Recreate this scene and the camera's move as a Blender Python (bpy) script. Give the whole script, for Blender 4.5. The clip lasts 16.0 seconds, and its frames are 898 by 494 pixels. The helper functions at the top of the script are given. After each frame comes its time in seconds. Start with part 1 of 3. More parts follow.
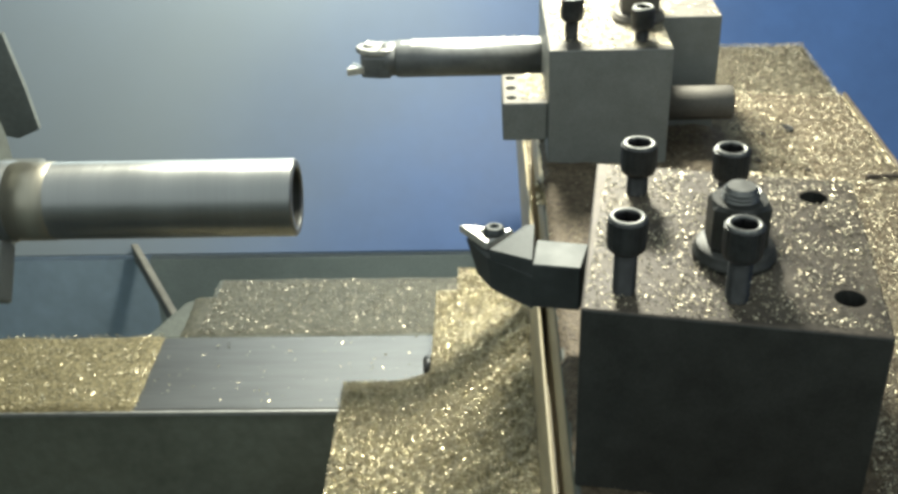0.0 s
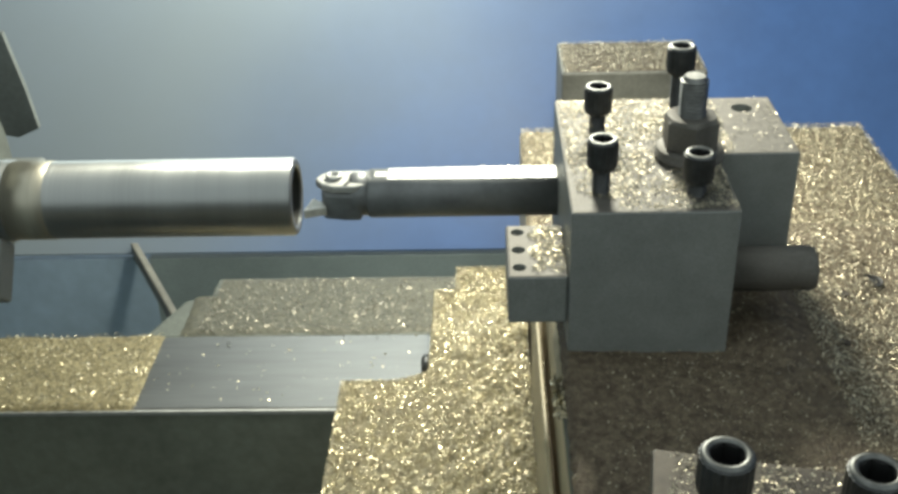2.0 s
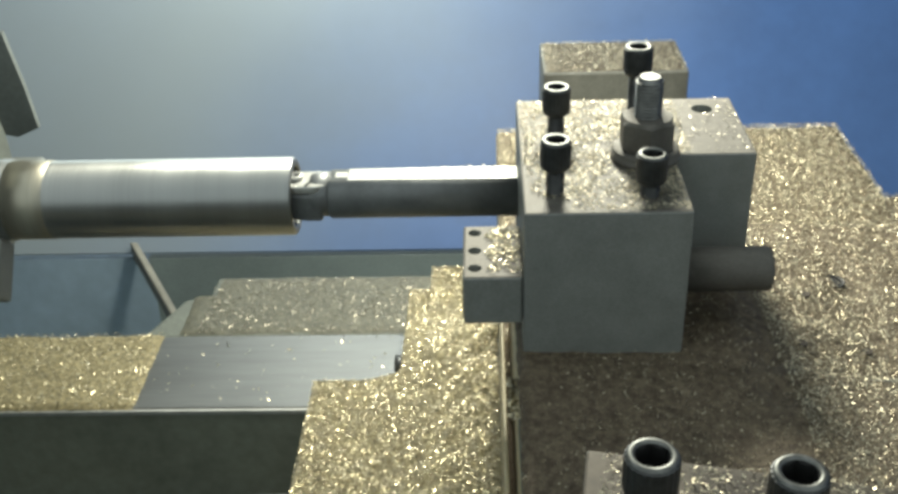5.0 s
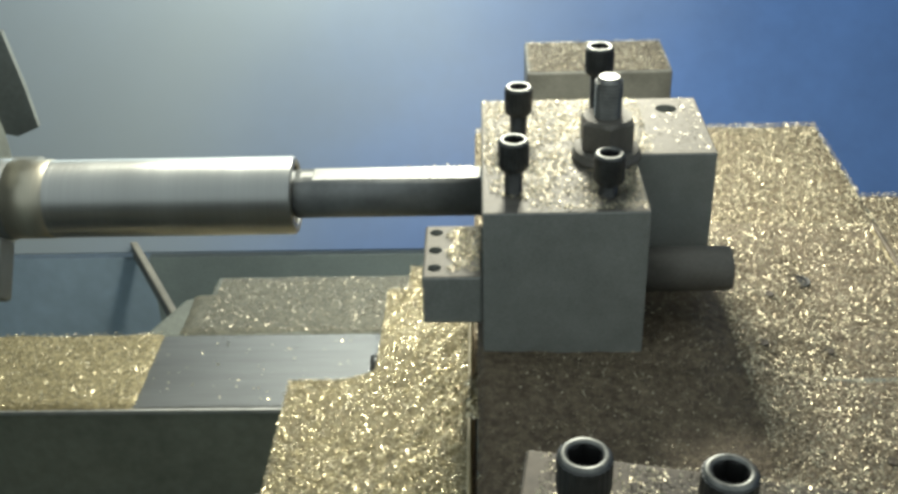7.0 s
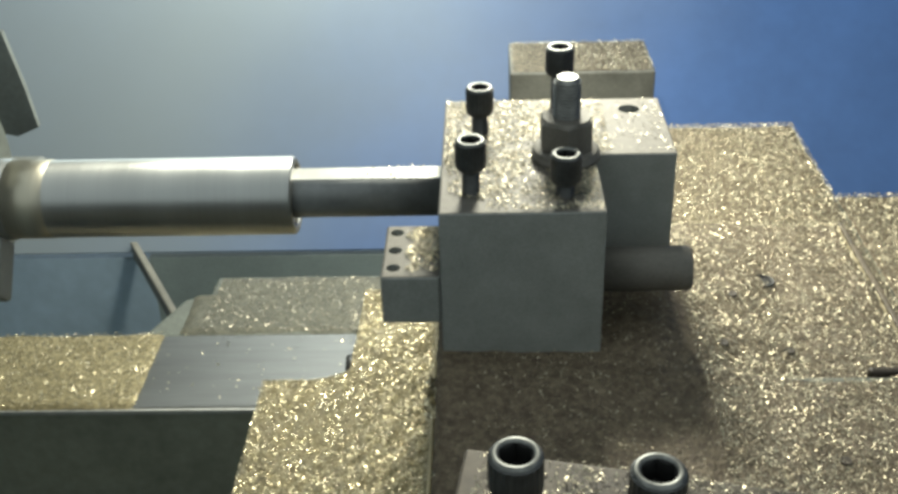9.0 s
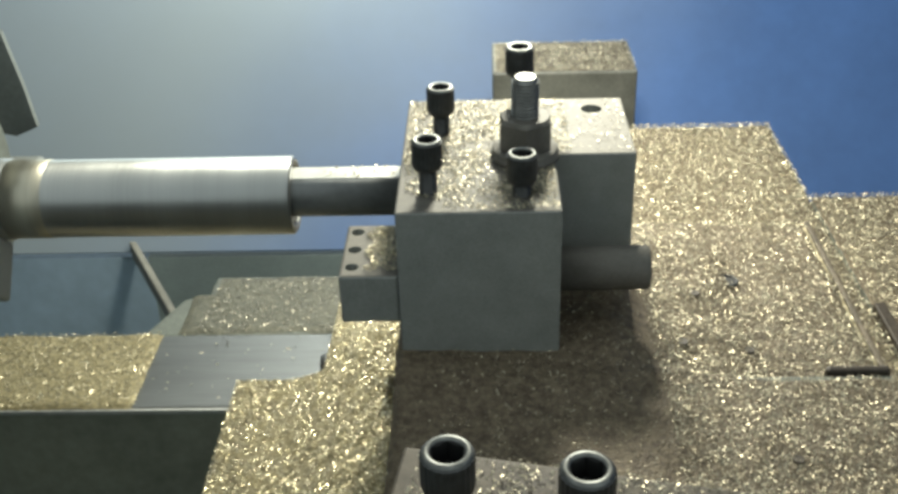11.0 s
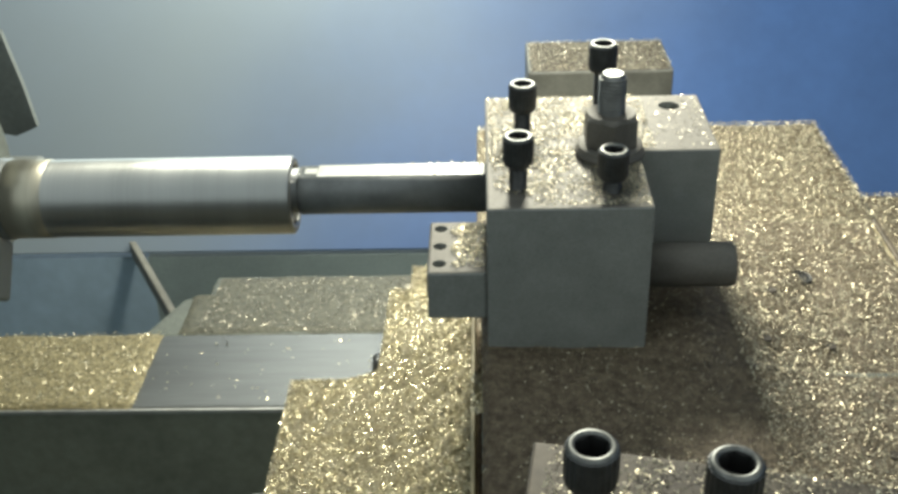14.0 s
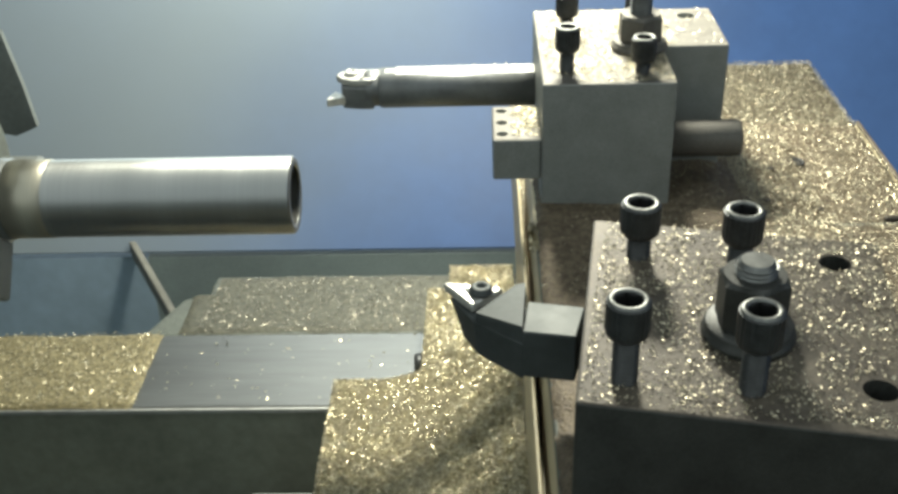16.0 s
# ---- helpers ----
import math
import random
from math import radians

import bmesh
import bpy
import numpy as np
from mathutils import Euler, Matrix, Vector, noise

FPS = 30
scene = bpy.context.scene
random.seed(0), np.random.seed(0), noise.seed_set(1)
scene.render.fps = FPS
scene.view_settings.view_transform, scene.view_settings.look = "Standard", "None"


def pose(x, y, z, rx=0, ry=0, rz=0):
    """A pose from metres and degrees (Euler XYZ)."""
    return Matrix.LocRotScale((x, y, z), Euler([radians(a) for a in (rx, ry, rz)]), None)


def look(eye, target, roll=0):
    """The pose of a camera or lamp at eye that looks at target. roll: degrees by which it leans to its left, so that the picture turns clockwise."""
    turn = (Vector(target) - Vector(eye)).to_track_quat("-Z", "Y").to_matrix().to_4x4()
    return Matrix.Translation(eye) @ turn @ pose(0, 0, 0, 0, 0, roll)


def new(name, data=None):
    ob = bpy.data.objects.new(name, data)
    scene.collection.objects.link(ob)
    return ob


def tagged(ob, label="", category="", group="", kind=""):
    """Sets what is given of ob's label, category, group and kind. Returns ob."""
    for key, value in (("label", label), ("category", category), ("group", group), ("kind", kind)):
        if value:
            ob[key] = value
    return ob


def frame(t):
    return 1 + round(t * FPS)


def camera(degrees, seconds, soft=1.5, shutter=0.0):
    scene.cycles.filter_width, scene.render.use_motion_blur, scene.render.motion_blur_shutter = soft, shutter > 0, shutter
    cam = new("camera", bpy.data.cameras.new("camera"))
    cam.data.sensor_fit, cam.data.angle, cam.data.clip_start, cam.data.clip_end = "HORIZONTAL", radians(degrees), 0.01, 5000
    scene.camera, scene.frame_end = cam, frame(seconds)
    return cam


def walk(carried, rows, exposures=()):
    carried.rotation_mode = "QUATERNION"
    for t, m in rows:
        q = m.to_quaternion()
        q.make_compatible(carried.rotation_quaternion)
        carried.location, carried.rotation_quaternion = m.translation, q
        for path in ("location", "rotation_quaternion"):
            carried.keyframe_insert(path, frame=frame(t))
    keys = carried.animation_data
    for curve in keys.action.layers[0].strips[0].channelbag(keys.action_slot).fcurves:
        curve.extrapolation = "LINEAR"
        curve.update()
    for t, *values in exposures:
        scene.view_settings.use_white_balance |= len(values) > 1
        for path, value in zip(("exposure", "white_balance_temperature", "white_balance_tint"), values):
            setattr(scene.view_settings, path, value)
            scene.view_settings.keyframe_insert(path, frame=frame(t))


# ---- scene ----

Z0 = 1.25                      # height of the camera over the shop floor
BASE = Matrix.Translation((0, 0, Z0))

# camera: stands still, with a slight sag in its mount
cam = camera(44.84, 16.0, soft=3.2)
EYE = BASE @ Matrix(((0.999317, 0.013960, 0.034216, 0), (0.022338, 0.509403, -0.860238, 0), (-0.029438, 0.860415, 0.508744, 0), (0, 0, 0, 1)))


def sag(right, down):
    return EYE @ pose(0, 0, 0, math.degrees(down / 1900), math.degrees(right / 1900), 0)


walk(cam, [(0.0, sag(2, 3.5)), (1.5, sag(2, 2)), (2.5, sag(1, 2)), (4.0, sag(1, 2)), (6.5, sag(1, 0)), (9.0, sag(1, 0)), (11.5, sag(-1, -0.3)), (16.0, sag(-1, -0.5))])
scene.view_settings.exposure = 0.26

# travel of the machine: seconds, along the spindle, across it (millimetres)
TRAVEL = [(0.0, 88.9, 190.3), (0.5, 89.2, 141.9), (1.0, 89.4, 79.0), (1.5, 89.5, 12.7), (1.62, 89.4, -1.4), (1.85, 89.0, -1.6), (2.0, 87.5, -1.6), (2.5, 82.7, -1.6),
          (3.0, 78.0, -1.6), (3.4, 74.4, -1.6), (3.6, 73.9, -1.8), (4.3, 73.8, -2.0), (4.6, 71.8, -2.1), (6.5, 54.6, -2.1), (7.5, 45.9, -1.9), (9.0, 32.1, -1.5), (11.5, 9.3, -0.4),
          (12.5, 0.0, 0.0), (13.0, -4.6, 0.5), (13.12, -6.0, 0.6), (13.25, -5.6, 0.8), (13.4, 1.4, 2.0), (13.5, 2.6, 2.3), (14.0, 52.8, 1.3), (14.3, 80.5, 0.2), (14.4, 89.2, -0.1),
          (14.6, 89.7, -0.2), (14.7, 89.6, 8.0), (15.0, 89.4, 42.7), (15.5, 89.2, 101.3), (15.7, 88.6, 127.0), (15.8, 86.2, 129.0), (16.0, 83.4, 136.4)]

# ---- light ----
world = bpy.data.worlds.new("shop")
scene.world = world
world.use_nodes = True
bg = world.node_tree.nodes["Background"]
bg.inputs["Color"].default_value = (0.86, 0.97, 0.96, 1)
bg.inputs["Strength"].default_value = 0.70


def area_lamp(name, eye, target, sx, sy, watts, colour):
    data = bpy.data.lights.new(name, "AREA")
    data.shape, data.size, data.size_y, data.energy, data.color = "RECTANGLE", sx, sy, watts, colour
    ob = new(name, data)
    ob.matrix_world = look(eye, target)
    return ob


LAMP = (0.045, 0.776, Z0 - 0.006)
area_lamp("work_and_fill_light", LAMP, (0.03, 0.64, Z0 - 0.40), 0.09, 0.05, 5.0, (1.0, 0.985, 0.82))
# Second lamp is an unseen fill, added to brighten the back wall.
area_lamp("work_and_fill_light", (-0.16, 1.47, Z0 + 0.24), (-0.18, 1.97, Z0 - 0.63), 0.36, 0.06, 15.0, (0.95, 1.0, 0.93))


# ---- materials ----
def material(name, colour, rough=0.5, metal=0.0, grain=0.0, scale=40, spread=0.25, second=None, stretch=(1, 1, 1), bump=0.1, bump_scale=300, islands=0.0, ior=1.5):
    """Principled surface: two scales of colour variation, uneven gloss and fine relief."""
    m = bpy.data.materials.new(name)
    m.use_nodes = True
    nt = m.node_tree
    n, l = nt.nodes, nt.links
    b = n["Principled BSDF"]
    b.inputs["Metallic"].default_value = metal
    b.inputs["IOR"].default_value = ior
    tc = n.new("ShaderNodeTexCoord")
    mp = n.new("ShaderNodeMapping")
    mp.inputs["Scale"].default_value = stretch
    l.new(tc.outputs["Object"], mp.inputs["Vector"])
    big = n.new("ShaderNodeTexNoise")
    big.inputs["Scale"].default_value = scale
    big.inputs["Detail"].default_value = 6
    big.inputs["Roughness"].default_value = 0.65
    l.new(mp.outputs["Vector"], big.inputs["Vector"])
    fine = n.new("ShaderNodeTexNoise")
    fine.inputs["Scale"].default_value = bump_scale
    fine.inputs["Detail"].default_value = 4
    l.new(mp.outputs["Vector"], fine.inputs["Vector"])
    ramp = n.new("ShaderNodeValToRGB")
    c2 = second or tuple(c * (1 - spread) for c in colour)
    ramp.color_ramp.elements[0].position, ramp.color_ramp.elements[1].position = 0.35, 0.65
    ramp.color_ramp.elements[0].color = (*c2, 1)
    ramp.color_ramp.elements[1].color = (*colour, 1)
    l.new(big.outputs["Fac"], ramp.inputs["Fac"])
    out = ramp.outputs["Color"]
    mix = n.new("ShaderNodeMix")
    mix.data_type, mix.blend_type = "RGBA", "MULTIPLY"
    mix.inputs["Factor"].default_value = 0.5 + grain * 0.5
    gr = n.new("ShaderNodeMapRange")
    gr.inputs["From Min"].default_value, gr.inputs["From Max"].default_value = 0.3, 0.7
    gr.inputs["To Min"].default_value, gr.inputs["To Max"].default_value = 1 - grain, 1.0
    l.new(fine.outputs["Fac"], gr.inputs["Value"])
    l.new(out, mix.inputs["A"])
    l.new(gr.outputs["Result"], mix.inputs["B"])
    out = mix.outputs["Result"]
    if islands:
        geo = n.new("ShaderNodeNewGeometry")
        hsv = n.new("ShaderNodeHueSaturation")
        mr = n.new("ShaderNodeMapRange")
        mr.inputs["To Min"].default_value, mr.inputs["To Max"].default_value = 1 - islands, 1 + islands * 0.4
        l.new(geo.outputs["Random Per Island"], mr.inputs["Value"])
        l.new(mr.outputs["Result"], hsv.inputs["Value"])
        l.new(out, hsv.inputs["Color"])
        out = hsv.outputs["Color"]
    l.new(out, b.inputs["Base Color"])
    rr = n.new("ShaderNodeMapRange")
    rr.inputs["To Min"].default_value, rr.inputs["To Max"].default_value = max(0.03, rough - 0.12), min(1, rough + 0.12)
    l.new(big.outputs["Fac"], rr.inputs["Value"])
    l.new(rr.outputs["Result"], b.inputs["Roughness"])
    bp = n.new("ShaderNodeBump")
    bp.inputs["Strength"].default_value, bp.inputs["Distance"].default_value = bump, 0.001
    l.new(fine.outputs["Fac"], bp.inputs["Height"])
    l.new(bp.outputs["Normal"], b.inputs["Normal"])
    return m


OXIDE = material("black_oxide_steel", (0.265, 0.28, 0.265), 0.5, 0.25, 0.3, 60, 0.18, bump=0.15, bump_scale=900)
GROUND_STEEL = material("ground_steel", (0.165, 0.155, 0.135), 0.66, 0.35, 0.35, 45, 0.35, bump=0.2, bump_scale=700, stretch=(1, 4, 1))
BLACK = material("deep_black_steel", (0.066, 0.068, 0.062), 0.5, 0.4, 0.35, 60, 0.35, bump=0.15, bump_scale=900)
# Dark brown that stands for the shade in a gap, slot and pits.
RECESS_BROWN = material("recess_shade_brown", (0.055, 0.042, 0.03), 0.6, 0.2, 0.4, 80, 0.4, bump=0.4)
WORN_EDGE = material("worn_brown_edge", (0.15, 0.12, 0.085), 0.6, 0.2, 0.4, 80, 0.5, bump=0.3)
SCREW = material("blackened_screw", (0.085, 0.088, 0.088), 0.42, 0.7, 0.3, 200, 0.4, bump=0.1, bump_scale=2000)
# Paler than the screw head, to put the rim's glint into the colour.
SCREW_RIM = material("glint_screw_rim", (0.19, 0.195, 0.185), 0.44, 0.8, 0.3, 300, 0.3)
STUD = material("zinc_stud", (0.22, 0.225, 0.215), 0.45, 0.85, 0.3, 200, 0.35)
BRIGHT = material("bright_steel", (0.52, 0.52, 0.49), 0.48, 0.5, 0.2, 90, 0.2, bump=0.06)
BAR = material("dark_bar_steel", (0.20, 0.21, 0.21), 0.45, 0.45, 0.2, 60, 0.3)
TURNED = material("turned_steel", (0.36, 0.37, 0.36), 0.33, 0.9, 0.12, 30, 0.15, bump=0.08, bump_scale=900, stretch=(1, 0.02, 0.02))
BAND = material("gold_highlight_steel", (0.43, 0.405, 0.325), 0.40, 0.8, 0.12, 30, 0.15, bump=0.08, bump_scale=900, stretch=(1, 0.02, 0.02))
# Olive lighter than the cast iron, to stand for haze before the bed.
BED_HAZE = material("haze_olive_bed", (0.33, 0.345, 0.275), 0.55, 0.0, 0.3, 9, 0.35, bump=0.15, bump_scale=120)
WAY = material("polished_way", (0.185, 0.19, 0.185), 0.46, 0.9, 0.25, 14, 0.25, bump=0.05, bump_scale=300, stretch=(0.08, 1, 1))
CAST = material("dark_cast_iron", (0.15, 0.165, 0.14), 0.6, 0.1, 0.4, 18, 0.4, bump=0.3)
CREAM = material("cream_paint", (0.55, 0.47, 0.30), 0.45, 0.0, 0.2, 25, 0.3, bump=0.1)
HAZY_BLUE = material("hazy_blue_paint", (0.069, 0.156, 0.385), 0.50, 0.0, 0.12, 3.5, 0.25, bump=0.03, bump_scale=60)


def paint_haze(mat, colour, x_clear, x_full, most):
    """Grey haze painted into the colour, strongest beside the spindle and high up, uneven."""
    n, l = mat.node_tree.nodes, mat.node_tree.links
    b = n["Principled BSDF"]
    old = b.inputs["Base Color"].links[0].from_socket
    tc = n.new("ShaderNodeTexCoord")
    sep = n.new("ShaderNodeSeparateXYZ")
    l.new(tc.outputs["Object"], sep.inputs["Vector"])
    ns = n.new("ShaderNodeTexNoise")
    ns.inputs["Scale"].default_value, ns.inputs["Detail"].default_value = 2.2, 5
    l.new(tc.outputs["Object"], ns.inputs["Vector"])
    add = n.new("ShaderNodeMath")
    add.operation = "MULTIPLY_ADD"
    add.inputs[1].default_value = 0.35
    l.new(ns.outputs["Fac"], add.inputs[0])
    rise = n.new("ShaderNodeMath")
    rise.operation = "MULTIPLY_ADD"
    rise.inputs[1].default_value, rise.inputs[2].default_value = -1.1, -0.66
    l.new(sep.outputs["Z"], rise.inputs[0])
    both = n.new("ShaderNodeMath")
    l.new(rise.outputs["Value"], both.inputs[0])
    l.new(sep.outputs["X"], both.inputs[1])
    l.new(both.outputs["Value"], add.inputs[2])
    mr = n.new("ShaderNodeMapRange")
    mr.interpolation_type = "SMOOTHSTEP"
    mr.inputs["From Min"].default_value, mr.inputs["From Max"].default_value = x_full + 0.17, x_clear + 0.17
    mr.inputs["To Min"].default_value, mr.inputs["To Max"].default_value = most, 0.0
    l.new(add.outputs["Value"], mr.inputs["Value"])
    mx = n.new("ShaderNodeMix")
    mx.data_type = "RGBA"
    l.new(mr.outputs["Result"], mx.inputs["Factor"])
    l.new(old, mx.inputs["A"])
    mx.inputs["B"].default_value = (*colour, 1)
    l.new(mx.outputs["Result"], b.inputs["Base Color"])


# The blue sheets get their grey haze as colour, fading to the right.
paint_haze(HAZY_BLUE, (0.258, 0.288, 0.28), 0.22, -0.50, 0.85)
DARK_BLUE = material("dark_blue_paint", (0.34, 0.41, 0.41), 0.5, 0.0, 0.2, 4, 0.3)
PLAIN_BLUE = material("plain_blue_paint", (0.46, 0.60, 0.74), 0.5, 0.0, 0.15, 4, 0.3, bump=0.03, bump_scale=60)
DULL_EDGE = material("dull_edge", (0.27, 0.255, 0.21), 0.55, 0.2, 0.2, 30, 0.3)
GREY = material("grey_sheet", (0.35, 0.37, 0.36), 0.5, 0.2, 0.15, 5, 0.25)
SHEET = material("grey_guard_sheet", (0.21, 0.235, 0.225), 0.55, 0.1, 0.3, 20, 0.3)
MOUNT = material("worn_mount_steel", (0.25, 0.245, 0.21), 0.55, 0.2, 0.3, 25, 0.35)
OILY_TOP = material("oily_ground_steel", (0.165, 0.14, 0.105), 0.6, 0.3, 0.45, 45, 0.45, second=(0.085, 0.07, 0.055), bump=0.1)
CARBIDE = material("carbide_insert", (0.75, 0.74, 0.68), 0.32, 0.5, 0.2, 300, 0.2)
TOOL = material("tool_holder_steel", (0.085, 0.095, 0.094), 0.6, 0.4, 0.2, 60, 0.25)
DUST = material("swarf_bed", (0.42, 0.36, 0.20), 0.6, 0.3, 0.4, 260, 0.5, second=(0.15, 0.125, 0.065), bump=0.8, bump_scale=1100)
OILY = material("oily_dust", (0.15, 0.145, 0.105), 0.55, 0.2, 0.5, 200, 0.5, bump=0.8, bump_scale=600)
SWARF = material("brass_swarf", (0.73, 0.65, 0.42), 0.31, 0.78, 0.2, 120, 0.3, second=(0.67, 0.61, 0.46), islands=0.8)
PALE_SWARF = material("pale_swarf", (0.66, 0.615, 0.46), 0.38, 0.75, 0.2, 120, 0.3, second=(0.52, 0.45, 0.31), islands=0.7)
PALE_DUST = material("pale_swarf_bed", (0.20, 0.160, 0.104), 0.6, 0.3, 0.5, 260, 0.5, second=(0.078, 0.055, 0.035), bump=1.0, bump_scale=700)
DULL_SWARF = material("oily_swarf", (0.54, 0.50, 0.40), 0.42, 1.0, 0.2, 120, 0.3, islands=0.6)
# Near-black colour puts the shade into sockets, the screw hole and the slit.
HOLE = material("hole_shade", (0.012, 0.012, 0.012), 0.6, 0.2)


# ---- building ----
def link(name, bm, mat, parent=None, label="", smooth=False):
    me = bpy.data.meshes.new(name)
    bmesh.ops.recalc_face_normals(bm, faces=bm.faces)
    bm.to_mesh(me)
    bm.free()
    me.materials.append(mat)
    if smooth:
        me.shade_auto_smooth() if hasattr(me, "shade_auto_smooth") else me.shade_smooth()
    ob = new(name, me)
    if parent:
        ob.parent = parent
    else:
        ob.matrix_world = BASE
    if label:
        ob["label"] = label
    return ob


def part(name, bm, mat, parent, label="", smooth=False):
    return link(name, bm, mat, parent, label, smooth)


def thing(name, label, category, group="", kind=""):
    ob = new(name)
    ob.empty_display_size = 0.01
    ob.matrix_world = BASE
    return tagged(ob, label, category, group, kind)


def bevel(bm, w, seg=2, limit=0.5):
    edges = [e for e in bm.edges if len(e.link_faces) == 2 and e.calc_face_angle(0) > limit]
    bmesh.ops.bevel(bm, geom=edges, offset=w, segments=seg, profile=0.5, affect="EDGES", clamp_overlap=True)
    return bm


def prism(poly, z0, z1, w=0.0, seg=2):
    """Upright prism over a plan polygon (metres)."""
    bm = bmesh.new()
    lo = [bm.verts.new((x, y, z0)) for x, y in poly]
    hi = [bm.verts.new((x, y, z1)) for x, y in poly]
    bm.faces.new(hi)
    bm.faces.new(lo[::-1])
    k = len(poly)
    for i in range(k):
        bm.faces.new((lo[i], lo[(i + 1) % k], hi[(i + 1) % k], hi[i]))
    bmesh.ops.recalc_face_normals(bm, faces=bm.faces)
    return bevel(bm, w, seg) if w else bm


def box(x0, x1, y0, y1, z0, z1, w=0.0, seg=2):
    return prism([(x0, y0), (x1, y0), (x1, y1), (x0, y1)], z0, z1, w, seg)


def lathe(profile, n=32, axis="z", at=(0, 0, 0), close=True):
    """Turned body: profile of (radius, height), round z or x."""
    bm = bmesh.new()
    rings = []
    for r, h in profile:
        ring = []
        for i in range(n):
            a = 2 * math.pi * i / n
            c, s = (r(a) if callable(r) else r) * math.cos(a), (r(a) if callable(r) else r) * math.sin(a)
            p = (c, s, h) if axis == "z" else (h, c, s)
            ring.append(bm.verts.new(Vector(p) + Vector(at)))
        rings.append(ring)
    for a, b in zip(rings, rings[1:]):
        for i in range(n):
            bm.faces.new((a[i], a[(i + 1) % n], b[(i + 1) % n], b[i]))
    if close:
        bm.faces.new(rings[0][::-1])
        bm.faces.new(rings[-1])
    return bm


def cut(ob, cutters):
    """Cuts real holes into a mesh with round bores, then keeps the plain result."""
    tools = []
    bpy.context.view_layer.update()
    for bm in cutters:
        me = bpy.data.meshes.new("bore")
        bmesh.ops.recalc_face_normals(bm, faces=bm.faces)
        bm.to_mesh(me)
        bm.free()
        c = new("bore", me)
        c.parent = ob.parent
        c.matrix_world = ob.matrix_world
        tools.append(c)
        mod = ob.modifiers.new("bore", "BOOLEAN")
        mod.object, mod.solver = c, "EXACT"
    bpy.context.view_layer.update()
    me = bpy.data.meshes.new_from_object(ob.evaluated_get(bpy.context.evaluated_depsgraph_get()))
    ob.modifiers.clear()
    ob.data = me
    for c in tools:
        bpy.data.objects.remove(c)


def hexed(a, flat):
    return flat / math.cos((a + math.pi / 6) % (math.pi / 3) - math.pi / 6)


def knurl(k):
    return lambda a: 0.00650 * k * (1 + (0.02 if int(round(a / (2 * math.pi) * 48)) % 2 else -0.01))


def cap_screw(owner, x, y, top, seat, k=1.0):
    """Socket head cap screw: knurled head, hexagon socket, rim coloured paler for glint, threaded shank."""
    head = [(0.0046 * k, top - 0.0135), (0.0058 * k, top - 0.0132), (0.0063 * k, top - 0.0125), (knurl(k), top - 0.011), (knurl(k), top - 0.0012), (0.0058 * k, top - 0.0008), (0.0046 * k, top - 0.0010), (0.0046 * k, top - 0.0088), (0.0004, top - 0.0092)]
    h = part("screw", lathe(head, 48, at=(x, y, 0), close=False), SCREW, owner, "blackened socket head cap screw")
    rim = lathe([(0.0061 * k, top - 0.0007), (0.0057 * k, top), (0.0045 * k, top), (0.0041 * k, top - 0.0006)], 48, at=(x, y, 0), close=False)
    part("socket_rim", rim, SCREW_RIM, h, "socket rim, coloured paler for its glint", True)
    part("socket", lathe([(0.0041 * k, top - 0.0005), (lambda a: hexed(a, 0.0037 * k), top - 0.0014), (lambda a: hexed(a, 0.0037 * k), top - 0.0075), (0.0003, top - 0.0082)], 48, at=(x, y, 0), close=False), HOLE, h, "dark hexagon socket")
    prof = []
    z = top - 0.0134
    while z > seat - 0.004:
        prof += [(0.0040 * k, z), (0.0036 * k, z - 0.0006)]
        z -= 0.0012
    part("shank", lathe(prof, 24, at=(x, y, 0)), SCREW, h)
    return h


def clamp_stud(owner, x, y, seat, top, r=0.0062, nut_flat=0.0112, nut_h=0.015, nut_up=0.0055, nut_mat=None):
    """Stud with a hexagon nut on a round washer."""
    w = part("washer", lathe([(0.0155, seat), (0.0158, seat + 0.001), (0.0158, seat + 0.0026), (0.0150, seat + 0.0029), (0.0150, seat + nut_up - 0.0008), (0.0143, seat + nut_up)], 40, at=(x, y, 0)), nut_mat or GROUND_STEEL, owner, "thick round steel washer", True)
    z0, z1 = seat + nut_up, seat + nut_up + nut_h
    nut = lathe([(nut_flat, z0), (lambda a: hexed(a, nut_flat), z0 + 0.001), (lambda a: hexed(a, nut_flat), z1 - 0.0018), (nut_flat * 0.96, z1), (r, z1)], 48, at=(x, y, 0))
    part("nut", nut, nut_mat or GROUND_STEEL, owner, "dark hexagon nut")
    prof, z = [], z1 - 0.002
    while z < top - 0.0022:
        prof += [(r - 0.0008, z), (r, z + 0.0008)]
        z += 0.0016
    prof += [(r - 0.0006, top - 0.0018), (r - 0.0018, top)]
    part("stud", lathe(prof, 32, at=(x, y, 0)), STUD, owner, "threaded clamping stud")
    return w


def dome(x, y):
    return noise.noise(Vector((x * 14, y * 14, 0.3)))


